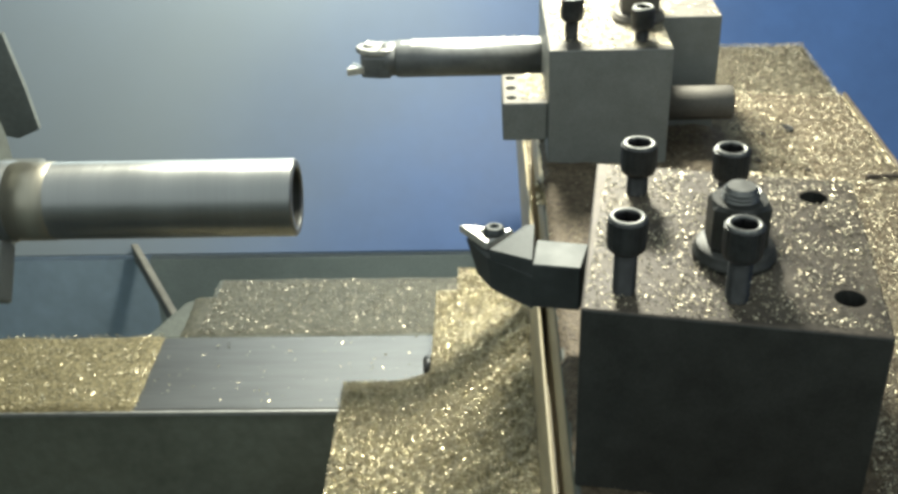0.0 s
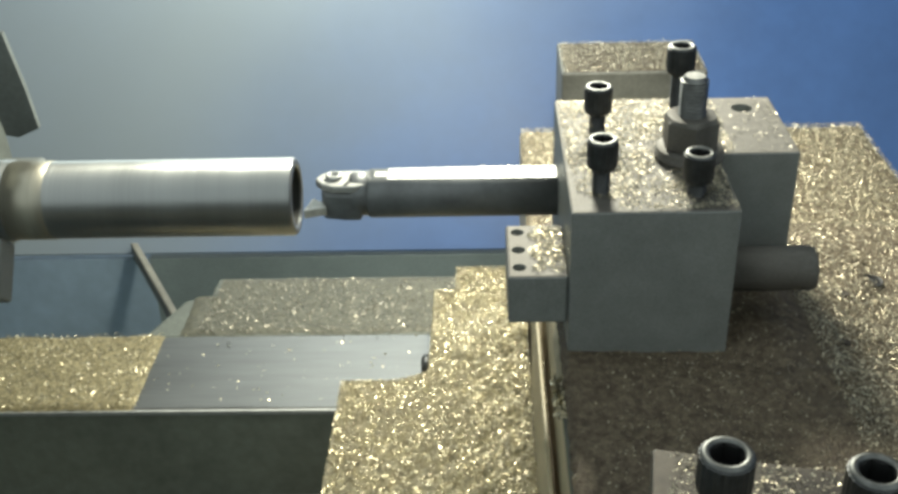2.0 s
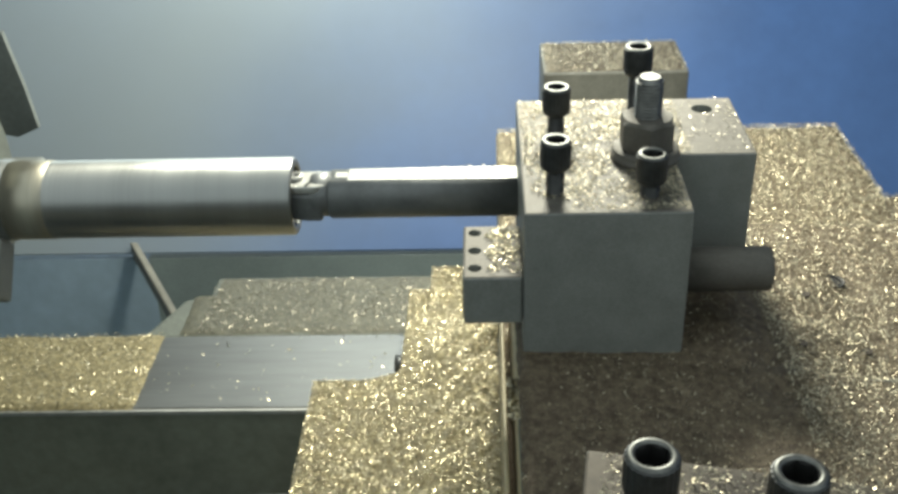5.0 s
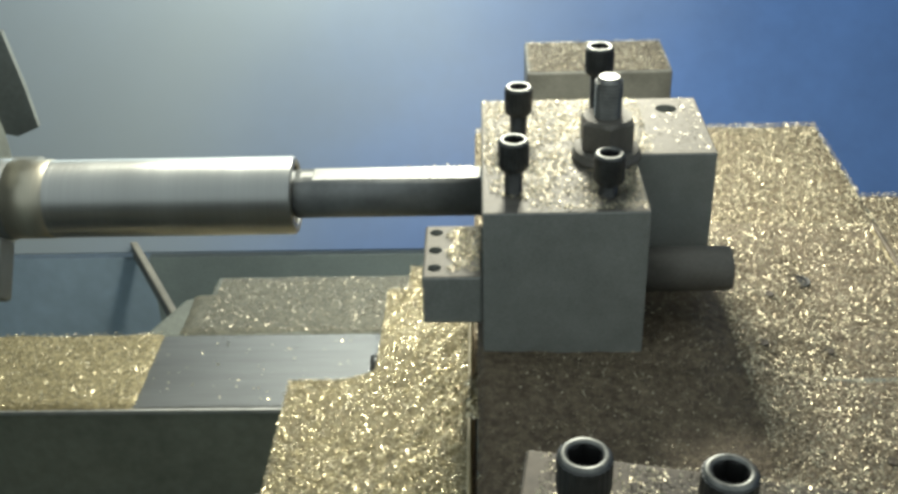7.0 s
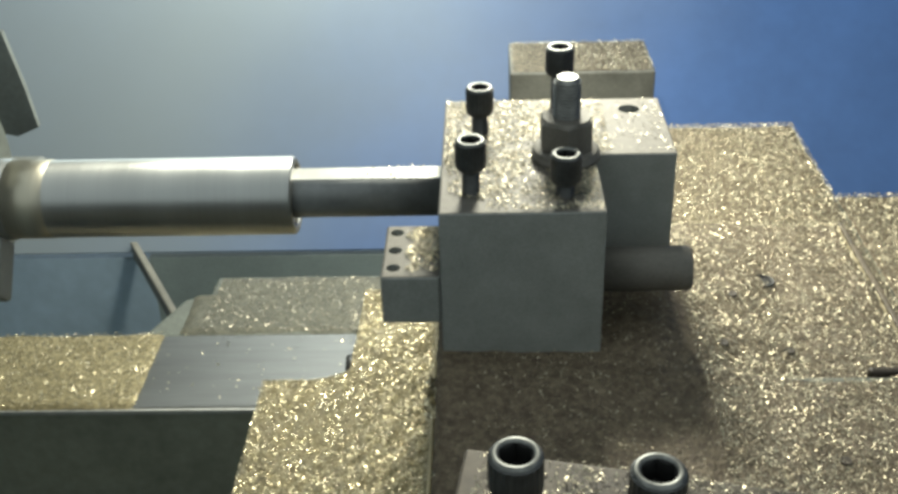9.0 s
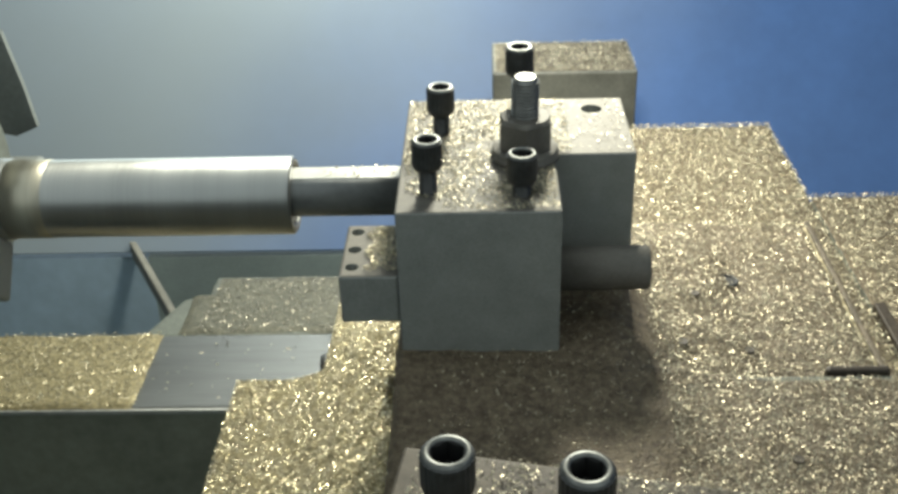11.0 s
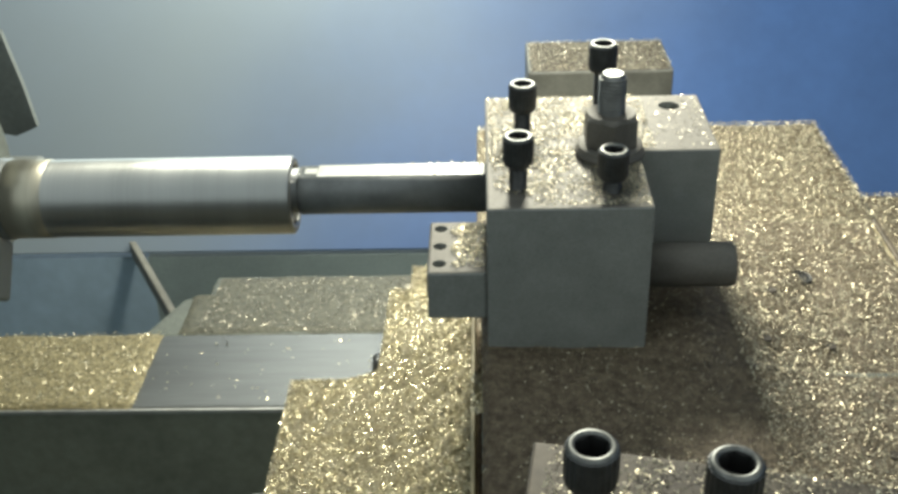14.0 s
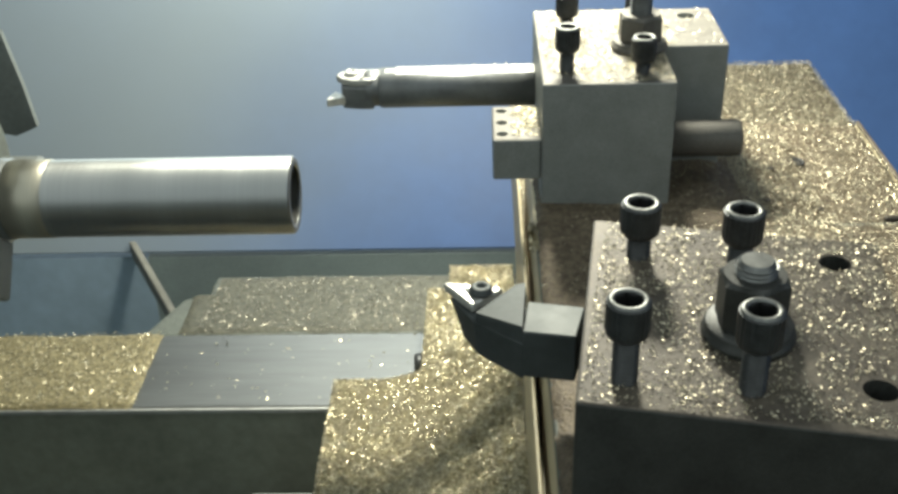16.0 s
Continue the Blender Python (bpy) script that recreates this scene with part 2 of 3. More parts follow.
def sheet(name, mat, parent, x0, x1, y0, y1, height, step=0.004, skirt=0.004, inside=None):
    """Layer of packed swarf: an uneven sheet with a skirt at its rim."""
    nx, ny = max(2, int((x1 - x0) / step)), max(2, int((y1 - y0) / step))
    bm = bmesh.new()
    v = {}
    for i in range(nx + 1):
        for j in range(ny + 1):
            x, y = x0 + (x1 - x0) * i / nx, y0 + (y1 - y0) * j / ny
            if inside and not inside(x, y):
                continue
            rim = i in (0, nx) or j in (0, ny)
            wob = 0 if not rim else 0.0012 * noise.noise(Vector((x * 300, y * 300, 2)))
            v[i, j] = bm.verts.new((x + wob, y + wob, height(x, y) - (skirt if rim else 0)))
    for i in range(nx):
        for j in range(ny):
            q = [v.get(k) for k in ((i, j), (i + 1, j), (i + 1, j + 1), (i, j + 1))]
            if all(q):
                bm.faces.new(q)
    me = bpy.data.meshes.new(name)
    bm.to_mesh(me)
    bm.free()
    me.materials.append(mat)
    me.shade_smooth()
    ob = new(name, me)
    if parent:
        ob.parent = parent
    else:
        ob.matrix_world = BASE
    return ob


def flakes(name, mat, count, x0, x1, y0, y1, height, seed, size=0.0011, tilt=0.5, density=None):
    """Loose chips: many tiny curled flakes strewn on a surface. height and density take arrays."""
    rng = np.random.default_rng(seed)
    x, y = rng.uniform(x0, x1, count), rng.uniform(y0, y1, count)
    if density is not None:
        keep = rng.random(count) < density(x, y)
        x, y = x[keep], y[keep]
    k = len(x)
    z = height(x, y) + rng.uniform(0, 0.0011, k)
    c = np.stack([x, y, z], 1)
    a = rng.uniform(0, 2 * np.pi, k)
    n = np.stack([rng.normal(0, tilt, k), rng.normal(0, tilt, k), np.ones(k)], 1)
    n /= np.linalg.norm(n, axis=1)[:, None]
    u = np.stack([np.cos(a), np.sin(a), np.zeros(k)], 1)
    u -= n * (u * n).sum(1)[:, None]
    u /= np.linalg.norm(u, axis=1)[:, None]
    w = np.cross(n, u)
    lu = (size * rng.lognormal(0, 0.35, k))[:, None]
    lw = (size * 0.55 * rng.lognormal(0, 0.3, k))[:, None]
    curl = (rng.uniform(0.0, 0.35, k))[:, None] * lu
    v = np.stack([c - u * lu - w * lw, c + u * lu * 0.9 - w * lw * 0.7 + n * curl, c + u * lu + w * lw, c - u * lu * 0.8 + w * lw + n * curl * 0.4], 1).reshape(-1, 3)
    f = np.arange(4 * k).reshape(-1, 4)
    me = bpy.data.meshes.new(name)
    me.from_pydata(v.tolist(), [], f.tolist())
    me.materials.append(mat)
    ob = new(name, me)
    ob.matrix_world = BASE
    return ob


def lumps(x, y, cell, seed):
    """Smooth random relief between -1 and 1 with lumps of that size, for numbers or arrays."""
    g = np.random.default_rng(seed).uniform(-1, 1, (64, 64))
    u, v = np.asarray(x, float) / cell + 100, np.asarray(y, float) / cell + 100
    i, j = np.floor(u).astype(int), np.floor(v).astype(int)
    a, b = u - i, v - j
    a, b = a * a * (3 - 2 * a), b * b * (3 - 2 * b)
    i0, i1, j0, j1 = i % 64, (i + 1) % 64, j % 64, (j + 1) % 64
    return (g[i0, j0] * (1 - a) + g[i1, j0] * a) * (1 - b) + (g[i0, j1] * (1 - a) + g[i1, j1] * a) * b


def flat(z):
    return lambda x, y: np.full(np.shape(x), z) if np.ndim(x) else z


SLIDING, FOLLOWING = [], []      # carried along and across; carried along the bed only


# ---- the room of the machine ----
def walls():
    back = thing("wall_back", "blue painted sheet steel back wall of the lathe", "wall", kind="structure")
    bm = bmesh.new()
    lo = [bm.verts.new(p) for p in ((-1.3, 1.200, -0.711), (1.3, 1.200, -0.711), (1.3, 1.905, 0.255), (-1.3, 1.905, 0.255))]
    hi = [bm.verts.new((v.co.x, v.co.y + 0.012, v.co.z - 0.009)) for v in lo]
    bm.faces.new(lo)
    bm.faces.new(hi[::-1])
    for i in range(4):
        bm.faces.new((lo[i], lo[(i + 1) % 4], hi[(i + 1) % 4], hi[i]))
    part("panel", bm, HAZY_BLUE, back, "leaning blue painted sheet with grey haze in its colour")
    part("upper_panel", box(-1.3, 1.3, 1.906, 1.92, 0.25, 0.75), HAZY_BLUE, back)
    part("skirting", box(-1.3, -0.4405, 1.204, 1.22, -1.24, -0.722), PLAIN_BLUE, back, "blue lower sheet of the back wall")
    part("skirting", box(-0.44, 1.3, 1.204, 1.22, -1.24, -0.722), DARK_BLUE, back, "dark lower sheet of the back wall")
    tagged(link("wall_right", box(1.3, 1.32, -0.1, 1.92, -1.24, 0.75), HAZY_BLUE), "blue painted sheet steel side wall", "wall", kind="structure")
    tagged(link("floor", box(-1.3, 1.3, -0.1, 1.20, -1.25, -1.235), DARK_BLUE), "dark oily chip tray under the bed", "tray", kind="structure")
    # Unseen side sheet, added to cut the light from the left.
    tagged(link("unseen_wall_left", box(-1.32, -1.3, -0.1, 1.92, -1.24, 0.75), HAZY_BLUE), "unseen blue side sheet that blocks light from the left", "wall", kind="structure")
    # Unseen sheet, added to keep front light off the tool blocks.
    tagged(link("unseen_wall_front", box(-1.3, 1.3, -0.12, -0.1, -1.24, -0.12), DARK_BLUE), "dark unseen front sheet that blocks light from the front", "wall", kind="structure")
    tagged(link("ceiling", box(-1.3, 1.32, 0.95, 1.92, 0.752, 0.77), GREY), "grey sheet steel roof of the lathe", "ceiling", kind="structure")


walls()


def headstock():
    h = thing("headstock", "dark cast headstock casing beside the spindle", "headstock")
    part("casing", box(-0.80, -0.435, 0.36, 0.80, -0.5115, 0.05, 0.012, 3), CAST, h)
    part("spindle_nose", lathe([(0.058, -0.436), (0.058, -0.340), (0.046, -0.326)], 48, "x", (0, 0.4895, -0.2575)), GROUND_STEEL, h, "steel spindle nose", True)
    c = thing("chuck", "dark three-jaw chuck spinning on the spindle nose", "chuck")
    s = thing("workpiece", "bright turned hollow steel sleeve clamped in the chuck", "workpiece")
    c.matrix_world = s.matrix_world = Matrix.Translation((0, 0.4895, Z0 - 0.2575))
    part("chuck_body", lathe([(0.030, -0.327), (0.062, -0.325), (0.064, -0.322), (0.064, -0.272), (0.061, -0.268), (0.020, -0.268)], 64, "x"), CAST, c, "dark chuck body", True)
    for i in range(3):
        bm = box(-0.269, -0.2445, -0.009, 0.009, 0.0205, 0.052, 0.002)
        bmesh.ops.rotate(bm, verts=bm.verts, cent=(0, 0, 0), matrix=Matrix.Rotation(radians(120 * i + 20), 3, "X"))
        part("jaw", bm, OXIDE, c, "hardened chuck jaw")
    R, r, end = 0.0200, 0.0150, -0.0965
    # Inside gets black steel so that its colour carries the bore's shade.
    part("bore", lathe([(r, end - 0.0012), (r, -0.2400)], 64, "x", close=False), BLACK, s, "bore of the sleeve, coloured dark for its shade", True)
    prof = [(r + 0.0003, end - 0.0008), (r + 0.0008, end), (R - 0.0012, end), (R, end - 0.0012), (R, -0.2420), (R + 0.001, -0.2425), (R + 0.001, -0.2690)]
    part("sleeve", lathe(prof, 96, "x", close=False), TURNED, s, "bright turned hollow steel sleeve", True)
    # Brassy tint imitates a golden highlight; the sleeve here is plain steel.
    part("highlight_band", lathe([(R - 0.001, -0.2430), (R + 0.0003, -0.2428), (R + 0.0003, -0.2210), (R - 0.001, -0.2208)], 64, "x", close=False), BAND, s, "band beside the jaws, tinted for a golden highlight", True)
    pts = [(-0.2890, -0.2126), (-0.2832, -0.2475), (-0.2802, -0.2752), (-0.2947, -0.2812), (-0.3051, -0.2787), (-0.45, -0.2787), (-0.45, -0.1926)]
    bm = prism(pts, 0, 0.004)
    for v in bm.verts:
        v.co = (v.co.x, 0.62 + v.co.z, v.co.y)
    g = thing("chuck_guard", "grey sheet steel guard behind the chuck on the headstock", "guard")
    part("sheet", bm, SHEET, g)
    part("bracket", box(-0.47, -0.4365, 0.612, 0.632, -0.16, -0.09, 0.001), CAST, g, "bolted bracket")
    return c, s


SPINDLE = headstock()


def bed():
    b = thing("bed", "lathe bed with a polished steel guideway", "lathe bed")
    part("way", box(-0.62, 0.62, 0.6355, 0.7285, -0.519, -0.512, 0.0012), WAY, b, "polished flat steel guideway")
    part("front_lip", box(-0.62, 0.62, 0.6325, 0.6352, -0.5165, -0.5125, 0.0008), BRIGHT, b, "bright steel lip")
    part("front_face", box(-0.62, 0.62, 0.6385, 0.7280, -1.23, -0.5195), BED_HAZE, b, "front of the bed, coloured lighter for haze")
    poly = [(-0.285, 0.730), (0.62, 0.730), (0.62, 0.8205), (-0.240, 0.8205), (-0.2415, 0.792), (-0.262, 0.785)]
    part("rear_way", prism(poly, -0.60, -0.5135, 0.002), CAST, b, "dark rear guideway under chips")
    part("rear_face", box(-0.24, 0.62, 0.735, 0.812, -1.23, -0.601), CAST, b)
    part("ledge", box(-0.1765, 0.62, 0.570, 0.5975, -0.605, -0.562, 0.003), GREY, b, "grey ledge along the bed front")
    part("apron", box(-0.62, 0.62, 0.572, 0.6375, -1.23, -0.606, 0.002), CAST, b)
    g = thing("splash_guard", "dull sheet steel splash guard leaning behind the bed", "guard")
    part("plate", prism([(-0.460, 1.2035), (-0.454, 1.2035), (-0.333, 0.99), (-0.339, 0.99)], -0.722, -0.700), DULL_EDGE, g)
    part("stay", box(-0.343, -0.337, 0.995, 1.001, -1.235, -0.7222), CAST, g, "thin upright stay")
    part("edge", prism([(-0.458, 1.196), (-0.448, 1.196), (-0.331, 0.989), (-0.341, 0.989)], -0.6998, -0.692, 0.002), DULL_EDGE, g, "folded bare edge of the guard")


bed()


def swarf_on_bed():
    base = sheet("swarf_layer", DUST, None, -0.60, -0.266, 0.634, 0.729, lambda x, y: -0.5085 + 0.0012 * dome(x * 3, y * 3), 0.004, 0.004)
    tagged(base, "packed brass swarf lying on the guideway", "swarf", kind="stuff")
    tagged(flakes("swarf", SWARF, 6500, -0.60, -0.264, 0.634, 0.729, flat(-0.5085), 3, 0.0006), "brass swarf strewn on the guideway", "swarf", kind="stuff")
    lay = sheet("swarf_layer", OILY, None, -0.255, 0.40, 0.732, 0.819, lambda x, y: -0.5115 + 0.001 * dome(x * 3, y * 3), 0.005, 0.002, inside=lambda x, y: y < 0.79 or x > -0.238)
    tagged(lay, "oily dark swarf on the rear guideway", "swarf", kind="stuff")
    tagged(flakes("swarf", DULL_SWARF, 5000, -0.24, 0.40, 0.732, 0.815, flat(-0.5113), 4, 0.0007), "dull chips strewn on the rear guideway", "swarf", kind="stuff")
    tagged(flakes("swarf", SWARF, 90, -0.26, -0.05, 0.64, 0.73, flat(-0.5118), 5, 0.0008), "single brass chips on the polished guideway", "swarf", kind="stuff")


swarf_on_bed()


# ---- saddle: runs along the bed ----
def heap(x, y):
    """Top of the swarf on the left wing of the saddle."""
    x, y = np.asarray(x, float), np.asarray(y, float)
    up = np.clip((x + 0.155) / 0.090, 0, 1)
    near = np.clip((0.712 - y) / 0.098, 0, 1)
    h = -0.4715 + 0.053 * up ** 1.5 * near * near * (3 - 2 * near) - 0.0035 * ((x < -0.1135) & (y > 0.6145))
    return h + (0.0003 + 0.0027 * near * up) * lumps(x, y, 0.013, 21) + (0.00015 + 0.0016 * near * up) * lumps(x, y, 0.005, 22)


def on_wing(x, y):
    return (y < 0.6145) & (x > -0.1925) | (y < 0.737) & (x > -0.1305) | (y < 0.766) & (x > -0.1135)


def saddle():
    s = thing("saddle", "cast lathe saddle buried under brass swarf", "saddle")
    poly = [(-0.1925, 0.40), (-0.0622, 0.40), (-0.0622, 0.766), (-0.1130, 0.766), (-0.1130, 0.6145), (-0.1925, 0.6145)]
    part("wing", prism(poly, -0.5105, -0.4735, 0.002), CREAM, s, "cream painted wing of the saddle")
    part("wiper_plate", box(-0.1305, -0.1137, 0.6152, 0.735, -0.5105, -0.4775, 0.0015), CREAM, s, "wiper plate on the saddle's end")
    part("wiper_screw", lathe([(0.0085, -0.1302), (0.0085, -0.1355), (0.0070, -0.1370), (0.0045, -0.1370), (0.0040, -0.1330)], 24, "x", (0, 0.647, -0.4835)), SCREW, s, "round wiper screw", True)
    part("body", box(-0.056, 0.235, 0.25, 0.90, -0.508, -0.466), CAST, s)
    part("right_wing", box(0.238, 0.62, 0.30, 0.7515, -0.508, -0.404, 0.003), CAST, s, "right wing of the saddle")
    FOLLOWING.append(s)
    base = sheet("swarf_layer", DUST, None, -0.1925, -0.0618, 0.42, 0.766, lambda x, y: float(heap(x, y)), 0.0022, 0.0, inside=lambda x, y: bool(on_wing(x, y)))
    tagged(base, "heap of packed brass swarf on the saddle", "swarf", kind="stuff")
    den = lambda x, y: on_wing(x, y) * 1.0
    a = tagged(flakes("swarf", SWARF, 165000, -0.1925, -0.0615, 0.42, 0.766, heap, 6, 0.00044, 0.7, den), "glittering brass swarf heaped on the saddle", "swarf", kind="stuff")
    wing = sheet("swarf_layer", PALE_DUST, None, 0.2385, 0.56, 0.33, 0.7505, lambda x, y: -0.4015 + 0.0016 * dome(x * 2, y * 2), 0.005, 0.003)
    tagged(wing, "packed brass swarf on the right wing", "swarf", kind="stuff")
    b = tagged(flakes("swarf", PALE_SWARF, 95000, 0.2385, 0.46, 0.40, 0.7505, flat(-0.4012), 7, 0.00045, 0.6), "brass swarf strewn on the right wing", "swarf", kind="stuff")
    m = thing("rear_mount", "dull steel drive mount behind the slide with chips on top", "mount")
    part("block", box(-0.004, 0.152, 1.107, 1.202, -0.62, -0.4385, 0.002), MOUNT, m)
    part("foot", box(0.02, 0.13, 0.86, 1.106, -0.60, -0.50, 0.002), CAST, m)
    c = tagged(sheet("swarf_layer", PALE_DUST, None, -0.003, 0.151, 1.108, 1.201, flat(-0.4375), 0.005, 0.002), "packed swarf on the drive mount", "swarf", kind="stuff")
    d = tagged(flakes("swarf", PALE_SWARF, 7000, -0.003, 0.151, 1.108, 1.201, flat(-0.4373), 8, 0.0006), "brown brass swarf on the drive mount", "swarf", kind="stuff")
    FOLLOWING.extend([base, a, wing, b, m, c, d])


saddle()


# ---- cross slide: runs along and across ----
def table_top(x, y):
    """Top of the swarf on the slide plate, banked up before the rear tool block."""
    x, y = np.asarray(x, float), np.asarray(y, float)
    bank = np.clip((0.115 - x) / 0.07, 0, 1) * np.clip((y - 0.30) / 0.08, 0, 1) * np.clip((0.56 - y) / 0.06, 0, 1)
    near = np.clip((0.392 - y) / 0.004, 0, 1)
    return -0.3095 + 0.020 * bank * (1 - near) + near * (0.0105 + 0.009 * bank) + 0.0011 * lumps(x, y, 0.017, 23) + 0.0005 * lumps(x, y, 0.006, 24)


def cross_slide():
    s = thing("cross_slide", "cross slide plate with cream painted flanks under swarf", "cross slide")
    part("base", box(-0.0590, 0.222, -0.08, 0.835, -0.463, -0.381, 0.003), CREAM, s, "cream painted slide base")
    part("plate", box(-0.0555, 0.170, -0.06, 0.546, -0.380, -0.3115, 0.002), CREAM, s, "rear slide plate")
    part("front_plate", box(-0.0555, 0.1665, -0.06, 0.3925, -0.3112, -0.3010, 0.0015), CAST, s, "raised front plate")
    part("worn_edge", box(0.1672, 0.1702, -0.055, 0.546, -0.3114, -0.3086, 0.0008, 1), WORN_EDGE, s, "bare brown edge of the slide plate")
    part("flank_strip", box(-0.0612, -0.0592, 0.02, 0.546, -0.455, -0.345, 0.0008), CREAM, s, "bent sheet strip along the flank")
    # Dark strip stands for the shaded gap along the slide's right edge.
    part("gap_shade", box(0.2225, 0.2300, -0.05, 0.562, -0.41, -0.3755, 0.001), RECESS_BROWN, s, "dark strip drawn for the shaded gap")
    # Raised dark bar stands for the slot in the plate.
    part("slot_bar", box(0.137, 0.1655, 0.3928, 0.3968, -0.311, -0.2985, 0.0015), RECESS_BROWN, s, "dark bar drawn for the slot")
    part("screw_hole", lathe([(0.0062, -0.3085), (0.0058, -0.3075), (0.0048, -0.3080), (0.0045, -0.3105)], 32, at=(0.111, 0.483, 0.0)), HOLE, s, "chip filled screw hole")
    # Dark discs stand for the shade in small screw pits.
    for x, y in ((0.0902, 0.4612), (0.1094, 0.4205), (0.0765, 0.4143), (0.1093, 0.3337)):
        z = float(table_top(x, y))
        part("pit", lathe([(0.0026, z - 0.001), (0.0024, z + 0.0009), (0.0005, z + 0.0008)], 16, at=(x, y, 0)), RECESS_BROWN, s, "dark screw pit in the plate")
    SLIDING.append(s)
    a = sheet("swarf_layer", PALE_DUST, None, -0.0553, 0.1675, 0.02, 0.5455, lambda x, y: float(table_top(x, y)), 0.003, 0.003)
    tagged(a, "packed brass swarf covering the slide plate", "swarf", kind="stuff")
    # Chips thinned in the rear block's shadow to darken it; left strip is bare.
    b = tagged(flakes("swarf", PALE_SWARF, 180000, -0.0550, 0.1670, 0.03, 0.545, table_top, 9, 0.00035, 0.55, lambda x, y: (1 - 0.25 * (y > 0.47)) * (1 - 0.91 * (x < 0.062) * (y < 0.46)) * (1 - 0.95 * (x < -0.036 + 0.006 * np.sin(90 * y)))), "brass swarf strewn over the slide plate", "swarf", kind="stuff")
    c = sheet("swarf_layer", PALE_DUST, None, -0.0585, 0.2215, 0.30, 0.8345, lambda x, y: -0.3785 + 0.0013 * dome(x * 2, y * 2), 0.005, 0.003)
    tagged(c, "packed brass swarf on the slide base", "swarf", kind="stuff")
    d = tagged(flakes("swarf", PALE_SWARF, 165000, -0.0580, 0.2215, 0.46, 0.8345, flat(-0.3780), 10, 0.00041, 0.75), "brass swarf covering the slide base", "swarf", kind="stuff")
    SLIDING.extend([a, b, c, d])


cross_slide()


def chips_on_block(count, poly_in, x0, x1, y0, y1, z, seed, mat, label, size=0.0008, tilt=0.32):
    def den(x, y):
        patch = 0.6 + 0.5 * lumps(x, y, 0.010, seed + 30) + 0.3 * lumps(x, y, 0.004, seed + 31)
        return poly_in(x, y) * np.clip(patch, 0.12, 1)
    ob = flakes("swarf", mat, count, x0, x1, y0, y1, flat(z), seed, size, tilt, den)
    SLIDING.append(tagged(ob, label, "swarf", kind="stuff"))


def rear_tools():
    t = thing("tool_block", "dark steel tool block with four clamp screws, chips on top", "tool block", "tool blocks on the slide")
    top, foot = -0.2185, -0.3095
    poly = [(-0.0522, 0.398), (0.0180, 0.398), (0.0180, 0.4522), (0.0555, 0.4522), (0.0555, 0.5170), (-0.0522, 0.5170)]
    b = part("block", prism(poly, foot, top, 0.0008, 2), OXIDE, t)
    b.data.materials.append(GROUND_STEEL)
    cut(b, [lathe([(0.0052, top - 0.02), (0.0052, top + 0.01)], 24, at=(0.0392, 0.5032, 0))])
    for f in b.data.polygons:
        f.material_index = 1 if f.normal.z > 0.9 and f.center.z > top - 0.001 else 0
    cap_screw(t, -0.0385, 0.4165, -0.1932, top)
    cap_screw(t, -0.0345, 0.4770, -0.1945, top)
    cap_screw(t, 0.0016, 0.4130, -0.1985, top)
    cap_screw(t, 0.0026, 0.4770, -0.1755, top)
    clamp_stud(t, 0.0043, 0.4500, top, -0.1795)
    SLIDING.append(t)

    def inside(x, y):
        return (x > -0.051) & (x < 0.017) & (y > 0.400) & (y < 0.515) | (x > 0.017) & (x < 0.054) & (y > 0.454) & (y < 0.515)
    chips_on_block(25000, lambda x, y: inside(x, y) & (x < 0.026) & (0.6 * lumps(x, y, 0.011, 31) + 55 * (x + 0.041) + 18 * (y - 0.405) > 0), -0.051, 0.03, 0.399, 0.516, top + 0.0002, 11, PALE_SWARF, "fine brass chips on the rear tool block", 0.00036, 0.5)
    chips_on_block(520, lambda x, y: inside(x, y) & (x > 0.02) & (np.hypot(x - 0.0392, y - 0.5032) > 0.0062), 0.02, 0.055, 0.454, 0.516, top + 0.0002, 12, DULL_SWARF, "few dull chips on the block shoulder", 0.00042)

    # boring bar in the spindle's line
    bar = thing("boring_bar", "dark steel boring bar with bright top flat and carbide insert", "boring bar")
    ay, az, r, fl = 0.4895, -0.2555, 0.0125, 0.0105
    bm = bmesh.new()
    ring = []
    n = 48
    pts = []
    for i in range(n):
        a = 2 * math.pi * i / n
        pts.append((r * math.cos(a), min(r * math.sin(a), fl)))
    xs = [-0.1470, -0.1460, -0.0505]
    for k, x in enumerate(xs):
        ring.append([bm.verts.new((x, ay + (0.93 if k == 0 else 1) * c, az + (0.93 if k == 0 else 1) * d)) for c, d in pts])
    for a, b2 in zip(ring, ring[1:]):
        for i in range(n):
            bm.faces.new((a[i], a[(i + 1) % n], b2[(i + 1) % n], b2[i]))
    bm.faces.new(ring[0][::-1])
    bm.faces.new(ring[-1])
    part("shank", bm, BAR, bar, smooth=True)
    part("top_flat", box(-0.1370, -0.0523, ay - 0.0064, ay + 0.0064, az + fl - 0.0006, az + fl + 0.0003, 0.0002, 1), BRIGHT, bar, "bright ground flat along the top")
    part("neck_flat", box(-0.1434, -0.1372, ay - 0.0030, ay + 0.0030, az + fl - 0.0006, az + fl + 0.0002), BRIGHT, bar, "narrow bright flat behind the clamp")
    part("neck", lathe([(0.0102, -0.1560), (0.0108, -0.1550), (0.0116, -0.1465)], 40, "x", (0, ay, az)), BAR, bar, smooth=True)
